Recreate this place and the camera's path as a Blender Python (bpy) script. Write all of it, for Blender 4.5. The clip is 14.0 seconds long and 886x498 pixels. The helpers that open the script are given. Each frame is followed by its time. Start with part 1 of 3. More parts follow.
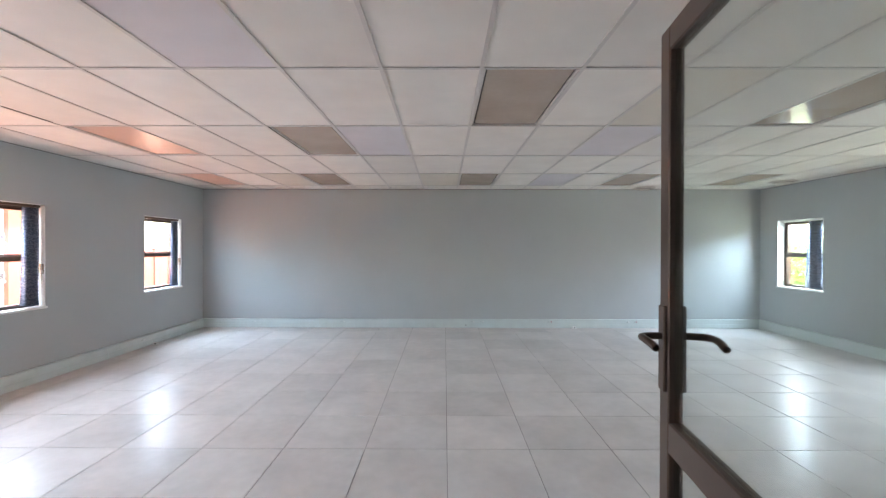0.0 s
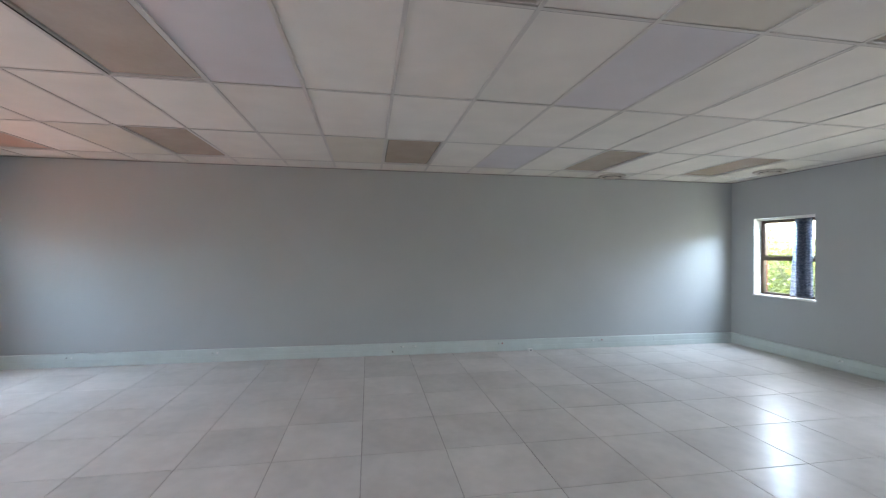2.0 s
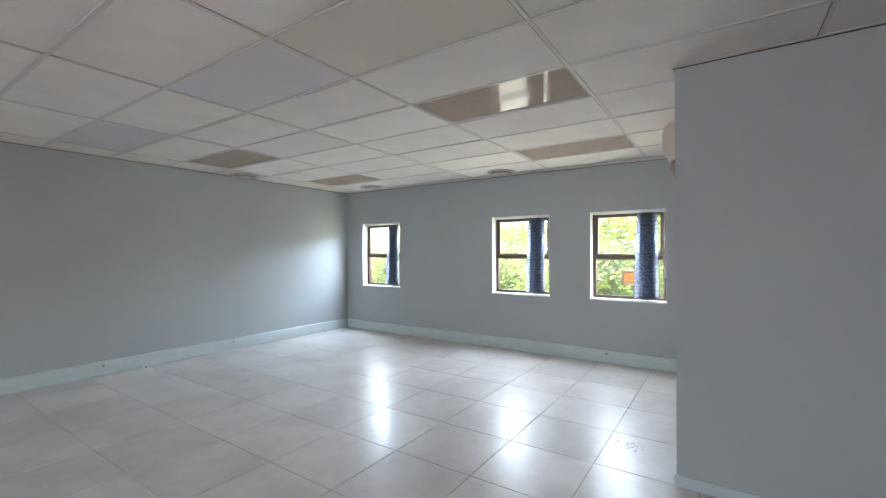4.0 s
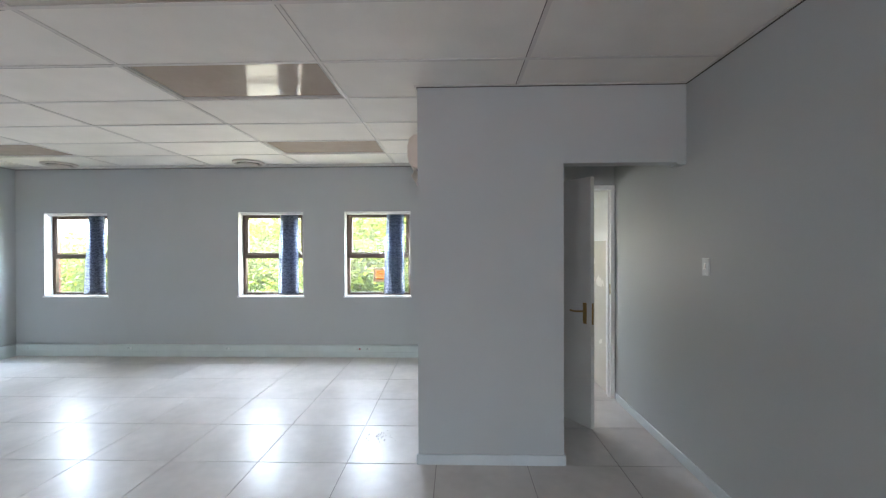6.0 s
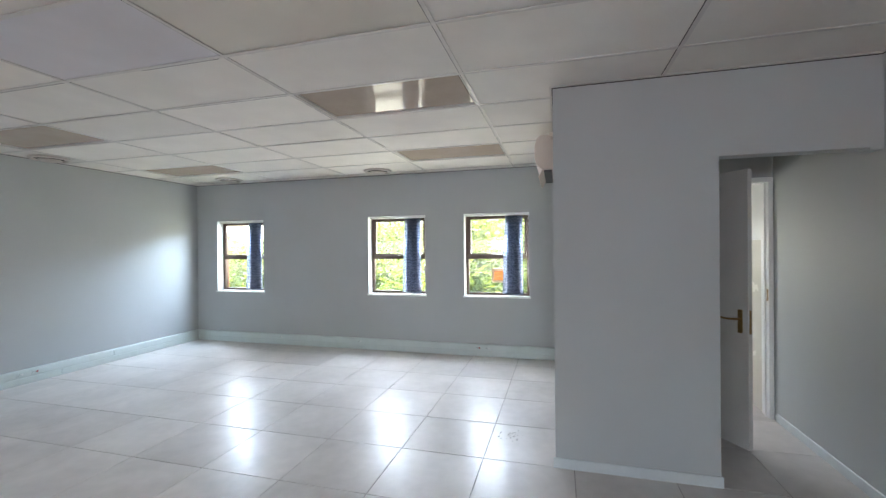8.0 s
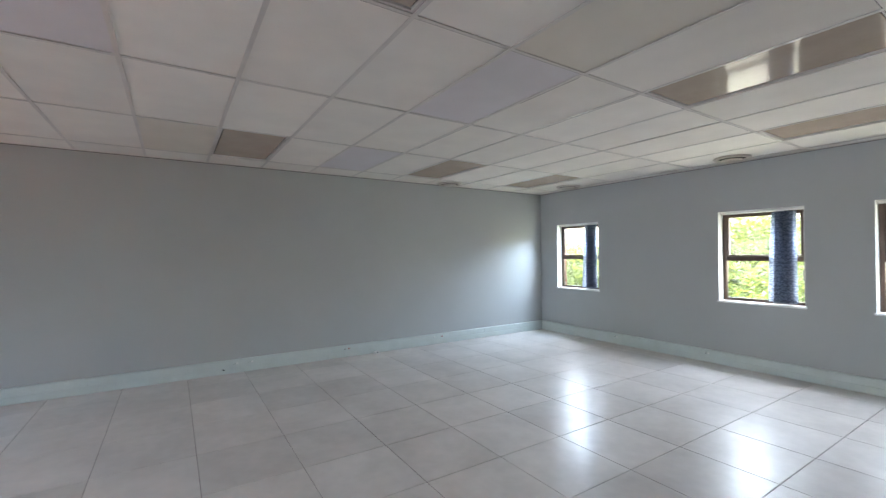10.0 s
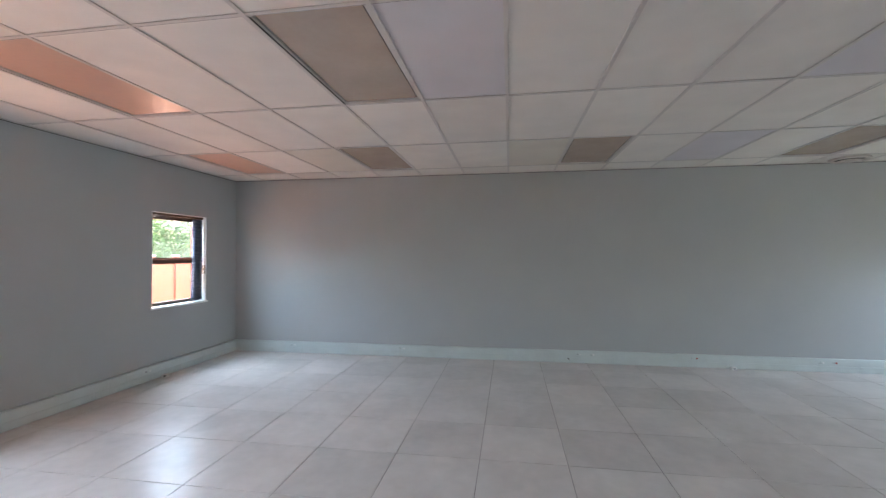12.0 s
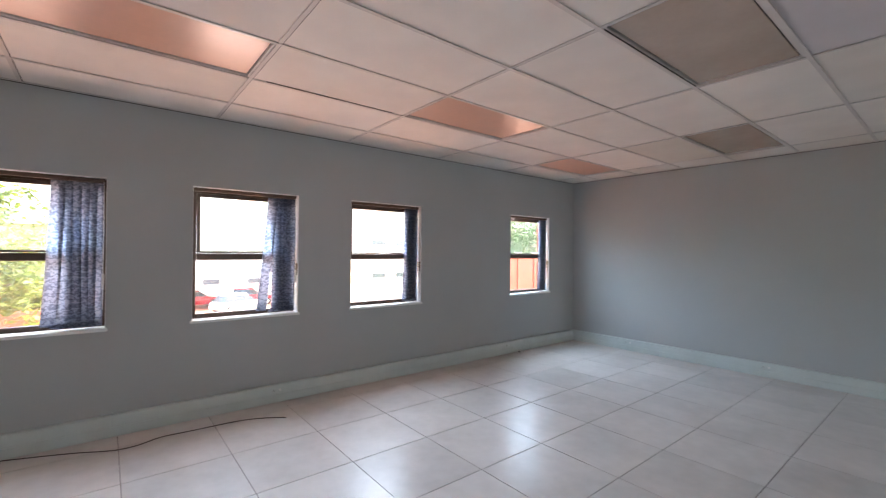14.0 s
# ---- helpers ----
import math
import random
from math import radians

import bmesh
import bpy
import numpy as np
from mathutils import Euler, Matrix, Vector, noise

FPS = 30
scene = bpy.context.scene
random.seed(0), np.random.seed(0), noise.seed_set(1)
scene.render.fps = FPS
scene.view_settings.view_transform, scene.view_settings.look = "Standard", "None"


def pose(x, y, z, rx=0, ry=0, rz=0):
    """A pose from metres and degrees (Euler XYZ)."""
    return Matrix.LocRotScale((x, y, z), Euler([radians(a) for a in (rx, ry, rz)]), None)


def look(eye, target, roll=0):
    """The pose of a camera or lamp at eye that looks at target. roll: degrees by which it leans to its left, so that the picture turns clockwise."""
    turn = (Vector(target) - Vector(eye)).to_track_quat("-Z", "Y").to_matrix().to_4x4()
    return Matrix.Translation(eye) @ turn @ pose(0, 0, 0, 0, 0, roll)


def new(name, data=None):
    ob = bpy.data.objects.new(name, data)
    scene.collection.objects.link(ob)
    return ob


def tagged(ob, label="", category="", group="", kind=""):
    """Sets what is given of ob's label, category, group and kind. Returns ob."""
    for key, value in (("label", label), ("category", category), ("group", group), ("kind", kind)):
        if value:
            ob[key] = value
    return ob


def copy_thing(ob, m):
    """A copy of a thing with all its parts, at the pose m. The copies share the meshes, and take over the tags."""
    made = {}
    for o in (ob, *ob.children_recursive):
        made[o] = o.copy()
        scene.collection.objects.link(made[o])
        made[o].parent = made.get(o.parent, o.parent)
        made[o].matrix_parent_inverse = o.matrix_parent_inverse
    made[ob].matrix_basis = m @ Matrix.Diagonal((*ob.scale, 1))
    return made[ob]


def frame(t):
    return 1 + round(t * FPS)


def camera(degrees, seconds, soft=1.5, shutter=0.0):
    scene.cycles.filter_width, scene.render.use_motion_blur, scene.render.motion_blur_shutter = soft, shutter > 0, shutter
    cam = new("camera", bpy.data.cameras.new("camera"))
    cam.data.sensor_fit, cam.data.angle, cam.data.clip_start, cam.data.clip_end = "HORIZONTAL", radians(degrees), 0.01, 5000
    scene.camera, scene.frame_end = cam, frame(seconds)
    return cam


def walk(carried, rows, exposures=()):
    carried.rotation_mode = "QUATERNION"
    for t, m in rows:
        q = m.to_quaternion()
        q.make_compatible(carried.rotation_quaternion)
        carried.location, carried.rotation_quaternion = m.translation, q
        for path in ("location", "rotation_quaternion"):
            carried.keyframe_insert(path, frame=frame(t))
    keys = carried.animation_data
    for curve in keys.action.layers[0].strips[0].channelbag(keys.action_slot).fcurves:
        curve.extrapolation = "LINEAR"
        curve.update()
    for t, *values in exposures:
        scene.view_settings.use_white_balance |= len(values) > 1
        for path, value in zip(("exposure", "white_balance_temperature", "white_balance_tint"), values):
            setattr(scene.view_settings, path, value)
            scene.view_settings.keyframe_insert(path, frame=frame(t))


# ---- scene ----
cam = camera(92.9, 14.0, soft=1.25, shutter=0.15)
PATH = [
    (0, (-0.219, -4.905, 1.48), (-0.227, -2.905, 1.47), 0.1),
    (0.3, (-0.197, -4.549, 1.467), (-0.175, -2.549, 1.46), 0.1),
    (0.5, (-0.181, -4.262, 1.463), (-0.16, -2.262, 1.448), 0.5),
    (1, (-0.176, -3.597, 1.446), (-0.117, -1.598, 1.439), 0.5),
    (1.5, (-0.175, -3.146, 1.438), (-0.032, -1.151, 1.444), 0.2),
    (2, (-0.158, -3.006, 1.436), (0.189, -1.036, 1.444), 0.3),
    (2.5, (-0.163, -3.003, 1.435), (0.543, -1.132, 1.445), 0.2),
    (3, (-0.168, -3.059, 1.413), (0.937, -1.392, 1.43), 0.0),
    (3.5, (-0.153, -3.091, 1.431), (1.271, -1.687, 1.439), -0.2),
    (4, (-0.12, -3.187, 1.422), (1.54, -2.07, 1.435), -0.1),
    (4.2, (-0.092, -3.205, 1.433), (1.645, -2.212, 1.443), -0.1),
    (6.3, (-0.03, -3.17, 1.473), (1.97, -3.16, 1.456), -0.4),
    (6.5, (-0.032, -3.129, 1.48), (1.968, -3.127, 1.46), -0.5),
    (7, (-0.048, -3.048, 1.485), (1.952, -3.041, 1.468), -0.5),
    (7.2, (-0.059, -3.025, 1.487), (1.94, -2.964, 1.471), -0.5),
    (9.3, (-0.273, -2.926, 1.433), (1.186, -1.559, 1.452), -0.6),
    (9.5, (-0.306, -2.921, 1.424), (1.063, -1.464, 1.446), -0.6),
    (10, (-0.344, -2.908, 1.434), (0.736, -1.225, 1.456), -0.4),
    (10.5, (-0.377, -2.93, 1.438), (0.377, -1.078, 1.456), -0.2),
    (11, (-0.438, -2.949, 1.43), (-0.028, -0.991, 1.451), -0.1),
    (11.5, (-0.547, -2.957, 1.426), (-0.485, -0.958, 1.449), -0.2),
    (12, (-0.587, -2.962, 1.434), (-0.9, -0.987, 1.458), -0.1),
    (12.5, (-0.608, -2.973, 1.438), (-1.282, -1.09, 1.459), 0.1),
    (13, (-0.629, -3.024, 1.427), (-1.625, -1.29, 1.448), 0.3),
    (13.5, (-0.631, -3.081, 1.412), (-1.925, -1.556, 1.429), 0.4),
    (14, (-0.629, -3.134, 1.407), (-2.19, -1.884, 1.42), 0.5),
]
walk(cam, [(t, look(eye, target, roll)) for t, eye, target, roll in PATH],
     exposures=[(0, 4.84), (.5, 4.41), (1.0, 4.37), (1.5, 4.35), (2.5, 4.36), (4.0, 4.48), (7.0, 4.6), (9.5, 4.46), (10.5, 4.34), (11.0, 4.32), (12.0, 4.33), (12.5, 4.33), (13.0, 4.27), (13.5, 4.02), (14.0, 4.07)])


# ---- world, sun, exposure ----
world = bpy.data.worlds.new("sky")
scene.world = world
world.use_nodes = True
wn = world.node_tree.nodes
sky = wn.new("ShaderNodeTexSky")
sky.sky_type = 'NISHITA'
sky.sun_disc = False
sky.sun_elevation = radians(64)
sky.sun_rotation = radians(20)
sky.air_density, sky.dust_density = 1.2, 3.0
wn["Background"].inputs["Strength"].default_value = 0.15
world.node_tree.links.new(sky.outputs[0], wn["Background"].inputs[0])
sun = new("sun", bpy.data.lights.new("sun", 'SUN'))
sun.data.energy, sun.data.angle, sun.data.color = 3.0, radians(0.6), (1.0, 0.95, 0.88)
sun.matrix_world = look((0, 0, 30), (-0.150 * 10, -0.412 * 10, 30 - 0.899 * 10))

# ---- plan ----
W, E, N, S, TOP = -4.675, 5.56, 2.835, -4.71, 2.54      # inner faces of the room
PX, PY, OPY = 2.80, -2.93, -3.905                       # partition's faces, edge of its opening
GROUND = -3.4
OUT = 0.23                                              # thickness of the outer walls
Z0, Z1 = 0.805, 1.94                                    # window sill and head
EAST = [(1.546, 2.435), (-1.145, -0.26), (-2.587, -1.70)]
WEST = [(1.325, 2.21), (-1.13, -0.222), (-2.57, -1.68), (-4.03, -3.13)]



def opening_lamp(face, side, a, b, z, tilt, watts, colour, spread=150, tall=.40, off=.22, yaw=0):
    """An area lamp in a window's opening: the sky's light falling in, or the sunlit ground's light rising."""
    lamp = new("window_daylight", bpy.data.lights.new("window_daylight", 'AREA'))
    lamp.data.shape, lamp.data.size, lamp.data.size_y = 'RECTANGLE', (b - a) * .92, tall
    lamp.data.energy, lamp.data.color, lamp.data.spread = watts, colour, radians(spread)
    eye = Vector((face + side * off, (a + b) / 2, z))
    lamp.matrix_world = look(eye, eye + Vector((-side * math.cos(radians(tilt)) * math.cos(radians(yaw)), math.cos(radians(tilt)) * math.sin(radians(yaw)), math.sin(radians(tilt)))))


for k, (a, b) in enumerate(EAST):
    opening_lamp(E, 1, a, b, 1.50, -44, (.5, 1.0, 1.0)[k], (.66, .81, 1.0), 110)
    opening_lamp(E, 1, a, b, 1.37, 6, (.8, 1.05, 1.05)[k], (1.0, .91, .845), 168, .95, .175)
# open sky over the trees and roofs, falling under the window heads along the north wall
opening_lamp(E, 1, EAST[0][0] + .02, EAST[0][1] - .02, 1.915, -18, 3.0, (.58, .77, 1.0), 150, .05, .26, 14)
opening_lamp(W, -1, WEST[0][0] + .02, WEST[0][1] - .02, 1.915, -18, 1.2, (.56, .76, 1.0), 150, .05, .26, 30)
for k, (a, b) in enumerate(WEST):
    opening_lamp(W, -1, a, b, 1.50, (-40, -24, -19, -19)[k], (1.05, 1.0, 1.1, 1.1)[k], (.64, .81, 1.0), 105)
    opening_lamp(W, -1, a, b, 1.37, -9, (.15, .6, .85, .85)[k], (1.0, .77, .68), 168, .95, .18)
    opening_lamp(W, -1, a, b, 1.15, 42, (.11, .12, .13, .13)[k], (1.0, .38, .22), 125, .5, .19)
# lamp in an unseen window, added to brighten the service room
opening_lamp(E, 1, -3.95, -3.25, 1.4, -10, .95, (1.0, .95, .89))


# ---- materials ----
def mat(name, colour, rough=0.5, metal=0.0, vary=0.06, scale=3.0, fine=60.0, bump=0.0, spec=0.5, piece=0.0, island=0.0, coat=0.0, rvary=0.0, coat_rough=0.03):
    m = bpy.data.materials.new(name)
    m.use_nodes = True
    n, l = m.node_tree.nodes, m.node_tree.links
    b = n["Principled BSDF"]
    b.inputs["Metallic"].default_value = metal
    b.inputs["Specular IOR Level"].default_value = spec
    b.inputs["Coat Weight"].default_value = coat
    b.inputs["Coat Roughness"].default_value = coat_rough
    co = n.new("ShaderNodeNewGeometry")
    big, small = n.new("ShaderNodeTexNoise"), n.new("ShaderNodeTexNoise")
    for node, sc in ((big, scale), (small, fine)):
        node.inputs["Scale"].default_value = sc
        node.inputs["Detail"].default_value = 5
        l.new(co.outputs["Position"], node.inputs["Vector"])
    add = n.new("ShaderNodeMath")
    add.operation = 'MULTIPLY_ADD'
    add.inputs[1].default_value = 0.4
    l.new(small.outputs[0], add.inputs[0])
    l.new(big.outputs[0], add.inputs[2])
    last = add.outputs[0]
    if piece or island:
        info = n.new("ShaderNodeObjectInfo")
        src = info.outputs["Random"] if piece else co.outputs["Random Per Island"]
        pc = n.new("ShaderNodeMath")
        pc.operation = 'MULTIPLY_ADD'
        pc.inputs[1].default_value = piece or island
        l.new(src, pc.inputs[0])
        l.new(last, pc.inputs[2])
        last = pc.outputs[0]
    mid = 0.7 + 0.5 * (piece or island)
    ramp = n.new("ShaderNodeMapRange")
    ramp.inputs["From Min"].default_value, ramp.inputs["From Max"].default_value = mid - 0.35, mid + 0.35
    ramp.inputs["To Min"].default_value, ramp.inputs["To Max"].default_value = 1 - vary * 1.6, 1 + vary * 1.6
    ramp.clamp = True
    l.new(last, ramp.inputs["Value"])
    mul = n.new("ShaderNodeVectorMath")
    mul.operation = 'SCALE'
    mul.inputs[0].default_value = colour
    l.new(ramp.outputs[0], mul.inputs["Scale"])
    l.new(mul.outputs[0], b.inputs["Base Color"])
    rr = n.new("ShaderNodeMapRange")
    rv = rvary or 0.04
    rr.inputs["From Min"].default_value, rr.inputs["From Max"].default_value = 0.3, 0.7
    rr.inputs["To Min"].default_value, rr.inputs["To Max"].default_value = max(rough - rv, 0.02), min(rough + rv, 1)
    l.new(big.outputs[0], rr.inputs["Value"])
    l.new(rr.outputs[0], b.inputs["Roughness"])
    if bump:
        bp = n.new("ShaderNodeBump")
        bp.inputs["Strength"].default_value = bump
        bp.inputs["Distance"].default_value = 0.004
        l.new(small.outputs[0], bp.inputs["Height"])
        l.new(bp.outputs[0], b.inputs["Normal"])
    return m


def glass_mat(name, tint, rough=0.0, glare=0.0):
    m = bpy.data.materials.new(name)
    m.use_nodes = True
    n, l = m.node_tree.nodes, m.node_tree.links
    n.remove(n["Principled BSDF"])
    t, g, mix, fr = (n.new("ShaderNode" + k) for k in ("BsdfTransparent", "BsdfGlossy", "MixShader", "LayerWeight"))
    power = n.new("ShaderNodeMath")
    power.operation = 'POWER'
    power.inputs[1].default_value = 4.0
    fac = n.new("ShaderNodeMath")
    fac.operation = 'MULTIPLY_ADD'
    fac.inputs[1].default_value, fac.inputs[2].default_value = 0.7, 0.03
    l.new(fr.outputs["Facing"], power.inputs[0])
    l.new(power.outputs[0], fac.inputs[0])
    t.inputs[0].default_value = (*tint, 1)
    g.inputs["Roughness"].default_value = rough
    fr.inputs[0].default_value = 0.5
    l.new(fac.outputs[0], mix.inputs[0])
    l.new(t.outputs[0], mix.inputs[1])
    l.new(g.outputs[0], mix.inputs[2])
    last = mix.outputs[0]
    # pale translucent layer that paints in the glare over the view outside
    if glare:
        haze, veil = n.new("ShaderNodeBsdfTranslucent"), n.new("ShaderNodeMixShader")
        geo, spots, amount = n.new("ShaderNodeNewGeometry"), n.new("ShaderNodeTexNoise"), n.new("ShaderNodeMapRange")
        haze.inputs[0].default_value = (.85, .85, .82, 1)
        spots.inputs["Scale"].default_value = 7
        l.new(geo.outputs["Position"], spots.inputs["Vector"])
        amount.inputs["To Min"].default_value, amount.inputs["To Max"].default_value = glare * .7, glare * 1.3
        l.new(spots.outputs[0], amount.inputs["Value"])
        l.new(amount.outputs[0], veil.inputs[0])
        l.new(last, veil.inputs[1])
        l.new(haze.outputs[0], veil.inputs[2])
        last = veil.outputs[0]
    l.new(last, n["Material Output"].inputs[0])
    return m


def blind_mat():
    """Blue woven fabric with uneven darker weft lines that lets some daylight through."""
    m = mat("blind_fabric", (0.075, 0.11, 0.19), 0.9, vary=0.25, scale=9, fine=120, bump=0.2, spec=0.1)
    n, l = m.node_tree.nodes, m.node_tree.links
    b = n["Principled BSDF"]
    geo = n.new("ShaderNodeNewGeometry")
    wave = n.new("ShaderNodeTexWave")
    wave.bands_direction = 'Z'
    wave.inputs["Scale"].default_value = 7
    wave.inputs["Distortion"].default_value = 10
    wave.inputs["Detail"].default_value = 3
    wave.inputs["Detail Scale"].default_value = 4.5
    l.new(geo.outputs["Position"], wave.inputs["Vector"])
    mix = n.new("ShaderNodeMix")
    mix.data_type = 'RGBA'
    mix.inputs[6].default_value = (0.15, 0.175, 0.235, 1)
    mix.inputs[7].default_value = (0.34, 0.385, 0.48, 1)
    l.new(wave.outputs["Fac"], mix.inputs[0])
    l.new(mix.outputs[2], b.inputs["Base Color"])
    tr, sh = n.new("ShaderNodeBsdfTranslucent"), n.new("ShaderNodeMixShader")
    l.new(mix.outputs[2], tr.inputs[0])
    sh.inputs[0].default_value = 0.45
    l.new(b.outputs[0], sh.inputs[1])
    l.new(tr.outputs[0], sh.inputs[2])
    l.new(sh.outputs[0], n["Material Output"].inputs[0])
    return m


def leaf_mat(name, colour):
    m = mat(name, colour, 0.55, vary=0.4, scale=1.2, fine=8, island=0.6)
    n, l = m.node_tree.nodes, m.node_tree.links
    b = n["Principled BSDF"]
    tr, sh = n.new("ShaderNodeBsdfTranslucent"), n.new("ShaderNodeMixShader")
    tr.inputs[0].default_value = (colour[0] * 1.3, colour[1] * 1.3, colour[2] * 0.7, 1)
    sh.inputs[0].default_value = 0.5
    l.new(b.outputs[0], sh.inputs[1])
    l.new(tr.outputs[0], sh.inputs[2])
    l.new(sh.outputs[0], n["Material Output"].inputs[0])
    return m


WALL = mat("wall_paint", (0.427, 0.447, 0.450), 0.6, vary=0.03, scale=1.3, fine=180, bump=0.12, spec=0.35)
WHITE = mat("white_paint", (0.78, 0.78, 0.77), 0.45, vary=0.03, scale=4, fine=120, bump=0.05)
TILE = mat("floor_porcelain", (0.60, 0.565, 0.54), 0.38, vary=0.11, scale=2.2, fine=11, piece=0.25, rvary=0.03, spec=0.22, coat=0.17, coat_rough=0.19)
GROUT = mat("grout", (0.27, 0.245, 0.225), 0.9, vary=0.15, scale=6, fine=90)
CEIL = mat("ceiling_tile", (0.745, 0.715, 0.67), 0.85, vary=0.05, scale=3, fine=220, bump=0.25, island=0.5, spec=0.2)
CEIL_LILAC = mat("ceiling_tile_lilac", (0.625, 0.60, 0.618), 0.85, vary=0.04, scale=3, fine=220, bump=0.25, spec=0.2)
CEIL_CREAM = mat("ceiling_tile_cream", (0.66, 0.62, 0.55), 0.85, vary=0.04, scale=3, fine=220, bump=0.25, spec=0.2)
TEE = mat("ceiling_grid_paint", (0.59, 0.56, 0.53), 0.5, vary=0.05, scale=5)
# shade as a dark colour, for gaps and recesses in the ceiling
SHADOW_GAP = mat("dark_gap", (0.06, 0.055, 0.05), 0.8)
DIFFUSER = mat("acrylic_diffuser", (0.45, 0.365, 0.30), 0.21, vary=0.06, scale=4, fine=30, spec=0.5, rvary=0.03)
DIFFUSER_CLEAR = mat("clear_acrylic_diffuser", (0.42, 0.35, 0.29), 0.09, vary=0.06, scale=4, fine=30, spec=0.06, rvary=0.02)
# base colour warmed to orange for the paving's light reflected in west panels
DIFFUSER_FROSTED_GLOW = mat("frosted_acrylic_paving_glow", (0.55, 0.34, 0.25), 0.34, vary=0.06, scale=4, fine=30, spec=1.0, rvary=0.04)
TRUNK = mat("trunking_pvc", (0.57, 0.63, 0.615), 0.4, vary=0.05, scale=5, fine=90, bump=0.04)
SKIRT = mat("skirting_paint", (0.55, 0.59, 0.60), 0.35, vary=0.05, scale=5)
BRONZE = mat("bronze_aluminium", (0.105, 0.072, 0.056), 0.38, 0.5, vary=0.15, scale=6, fine=140)
STAY = mat("dull_bronze", (.22, .17, .11), .5, .3)
BLIND = blind_mat()
# the panes carry a faint painted veil for the daylight's glare
PANE = glass_mat("window_glass", (0.88, 0.9, 0.88), glare=0.009)
DOOR_GLASS = glass_mat("door_glass", (0.93, 0.96, 0.94))
PLASTIC = mat("white_plastic", (0.75, 0.75, 0.73), 0.3, vary=0.03, scale=8)
SOCKET_RED = mat("red_plastic", (0.35, 0.04, 0.04), 0.35, vary=0.05)
DARK = mat("dark_plastic", (0.03, 0.03, 0.03), 0.5)
VENT_METAL = mat("vent_metal", (0.52, 0.47, 0.43), 0.4, 0.2, vary=0.06, scale=8)
AC_BODY = mat("aged_cream_plastic", (0.66, 0.57, 0.50), 0.35, vary=0.04, scale=5)
BRASS = mat("aged_brass", (0.32, 0.21, 0.08), 0.32, 0.9, vary=0.15, scale=20)
DOOR_PAINT = mat("door_paint", (0.56, 0.55, 0.52), 0.4, vary=0.04, scale=4, fine=70, bump=0.06)
CREAM_TILE = mat("cream_wall_tile", (0.70, 0.66, 0.58), 0.25, vary=0.04, scale=3)
VENT_FRAME = mat("vent_frame", (0.75, 0.58, 0.36), 0.5, vary=0.08)
VENT_SLAT = mat("vent_slat", (0.58, 0.27, 0.07), 0.5, vary=0.12)
LEAF = leaf_mat("leaves", (0.115, 0.145, 0.036))
LEAF_DARK = leaf_mat("dark_leaves", (0.04, 0.085, 0.03))
BARK = mat("bark", (0.12, 0.085, 0.06), 0.9, vary=0.3, scale=5, fine=40, bump=0.6)
PAVING = mat("brick_paving", (0.36, 0.16, 0.10), 0.85, vary=0.18, scale=0.8, fine=9, bump=0.3)
GRASS = mat("lawn", (0.07, 0.11, 0.03), 0.95, vary=0.3, scale=0.6, fine=12, bump=0.4)
RENDER_WHITE = mat("white_plaster", (0.72, 0.70, 0.66), 0.8, vary=0.06, scale=0.5, fine=20, bump=0.1)
YELLOW = mat("yellow_plaster", (0.5, 0.28, 0.09), 0.8, vary=0.06, scale=0.5, fine=20)
ORANGE = mat("orange_brick", (0.25, 0.06, 0.028), 0.85, vary=0.15, scale=1, fine=14, bump=0.3)
ROOFING = mat("roof_sheet", (0.22, 0.2, 0.19), 0.6, vary=0.1, scale=0.7)
FAR_GLASS = mat("far_window_glass", (0.05, 0.06, 0.07), 0.1, vary=0.1, spec=0.8)
CAR_WHITE = mat("white_car_paint", (0.75, 0.75, 0.75), 0.25, vary=0.02, coat=0.6)
CAR_RED = mat("red_car_paint", (0.42, 0.02, 0.03), 0.25, vary=0.03, coat=0.6)
CAR_SILVER = mat("silver_car_paint", (0.45, 0.47, 0.5), 0.3, 0.5, vary=0.03, coat=0.6)
RUBBER = mat("tyre_rubber", (0.02, 0.02, 0.02), 0.8)
STEEL = mat("painted_steel", (0.7, 0.7, 0.7), 0.4, vary=0.05)


# ---- mesh helpers ----
def box(bm, x0, y0, z0, x1, y1, z1, bevel=0.0, m=0, seg=1):
    r = bmesh.ops.create_cube(bm, size=1.0)
    vs = r["verts"]
    for v in vs:
        v.co = Vector((x0 + (v.co.x + .5) * (x1 - x0), y0 + (v.co.y + .5) * (y1 - y0), z0 + (v.co.z + .5) * (z1 - z0)))
    faces = {f for v in vs for f in v.link_faces}
    for f in faces:
        f.material_index = m
    if bevel:
        edges = {e for v in vs for e in v.link_edges}
        bmesh.ops.bevel(bm, geom=list(edges), offset=bevel, segments=seg, affect='EDGES', profile=0.6)


def boxes(*rows, bevel=0.0, seg=1):
    bm = bmesh.new()
    for r in rows:
        box(bm, *r[:6], bevel=bevel, m=r[6] if len(r) > 6 else 0, seg=seg)
    return bm


def cyl(bm, r0, r1, depth, m, seg=16):
    """A cylinder or cone along local z, its middle at the pose m."""
    bmesh.ops.create_cone(bm, cap_ends=True, segments=seg, radius1=r0, radius2=r1, depth=depth, matrix=m)


def mesh_of(name, bm, materials, smooth=False):
    me = bpy.data.meshes.new(name)
    if smooth:
        for f in bm.faces:
            f.smooth = True
    bm.to_mesh(me)
    bm.free()
    for m in (materials if isinstance(materials, (list, tuple)) else [materials]):
        me.materials.append(m)
    return me


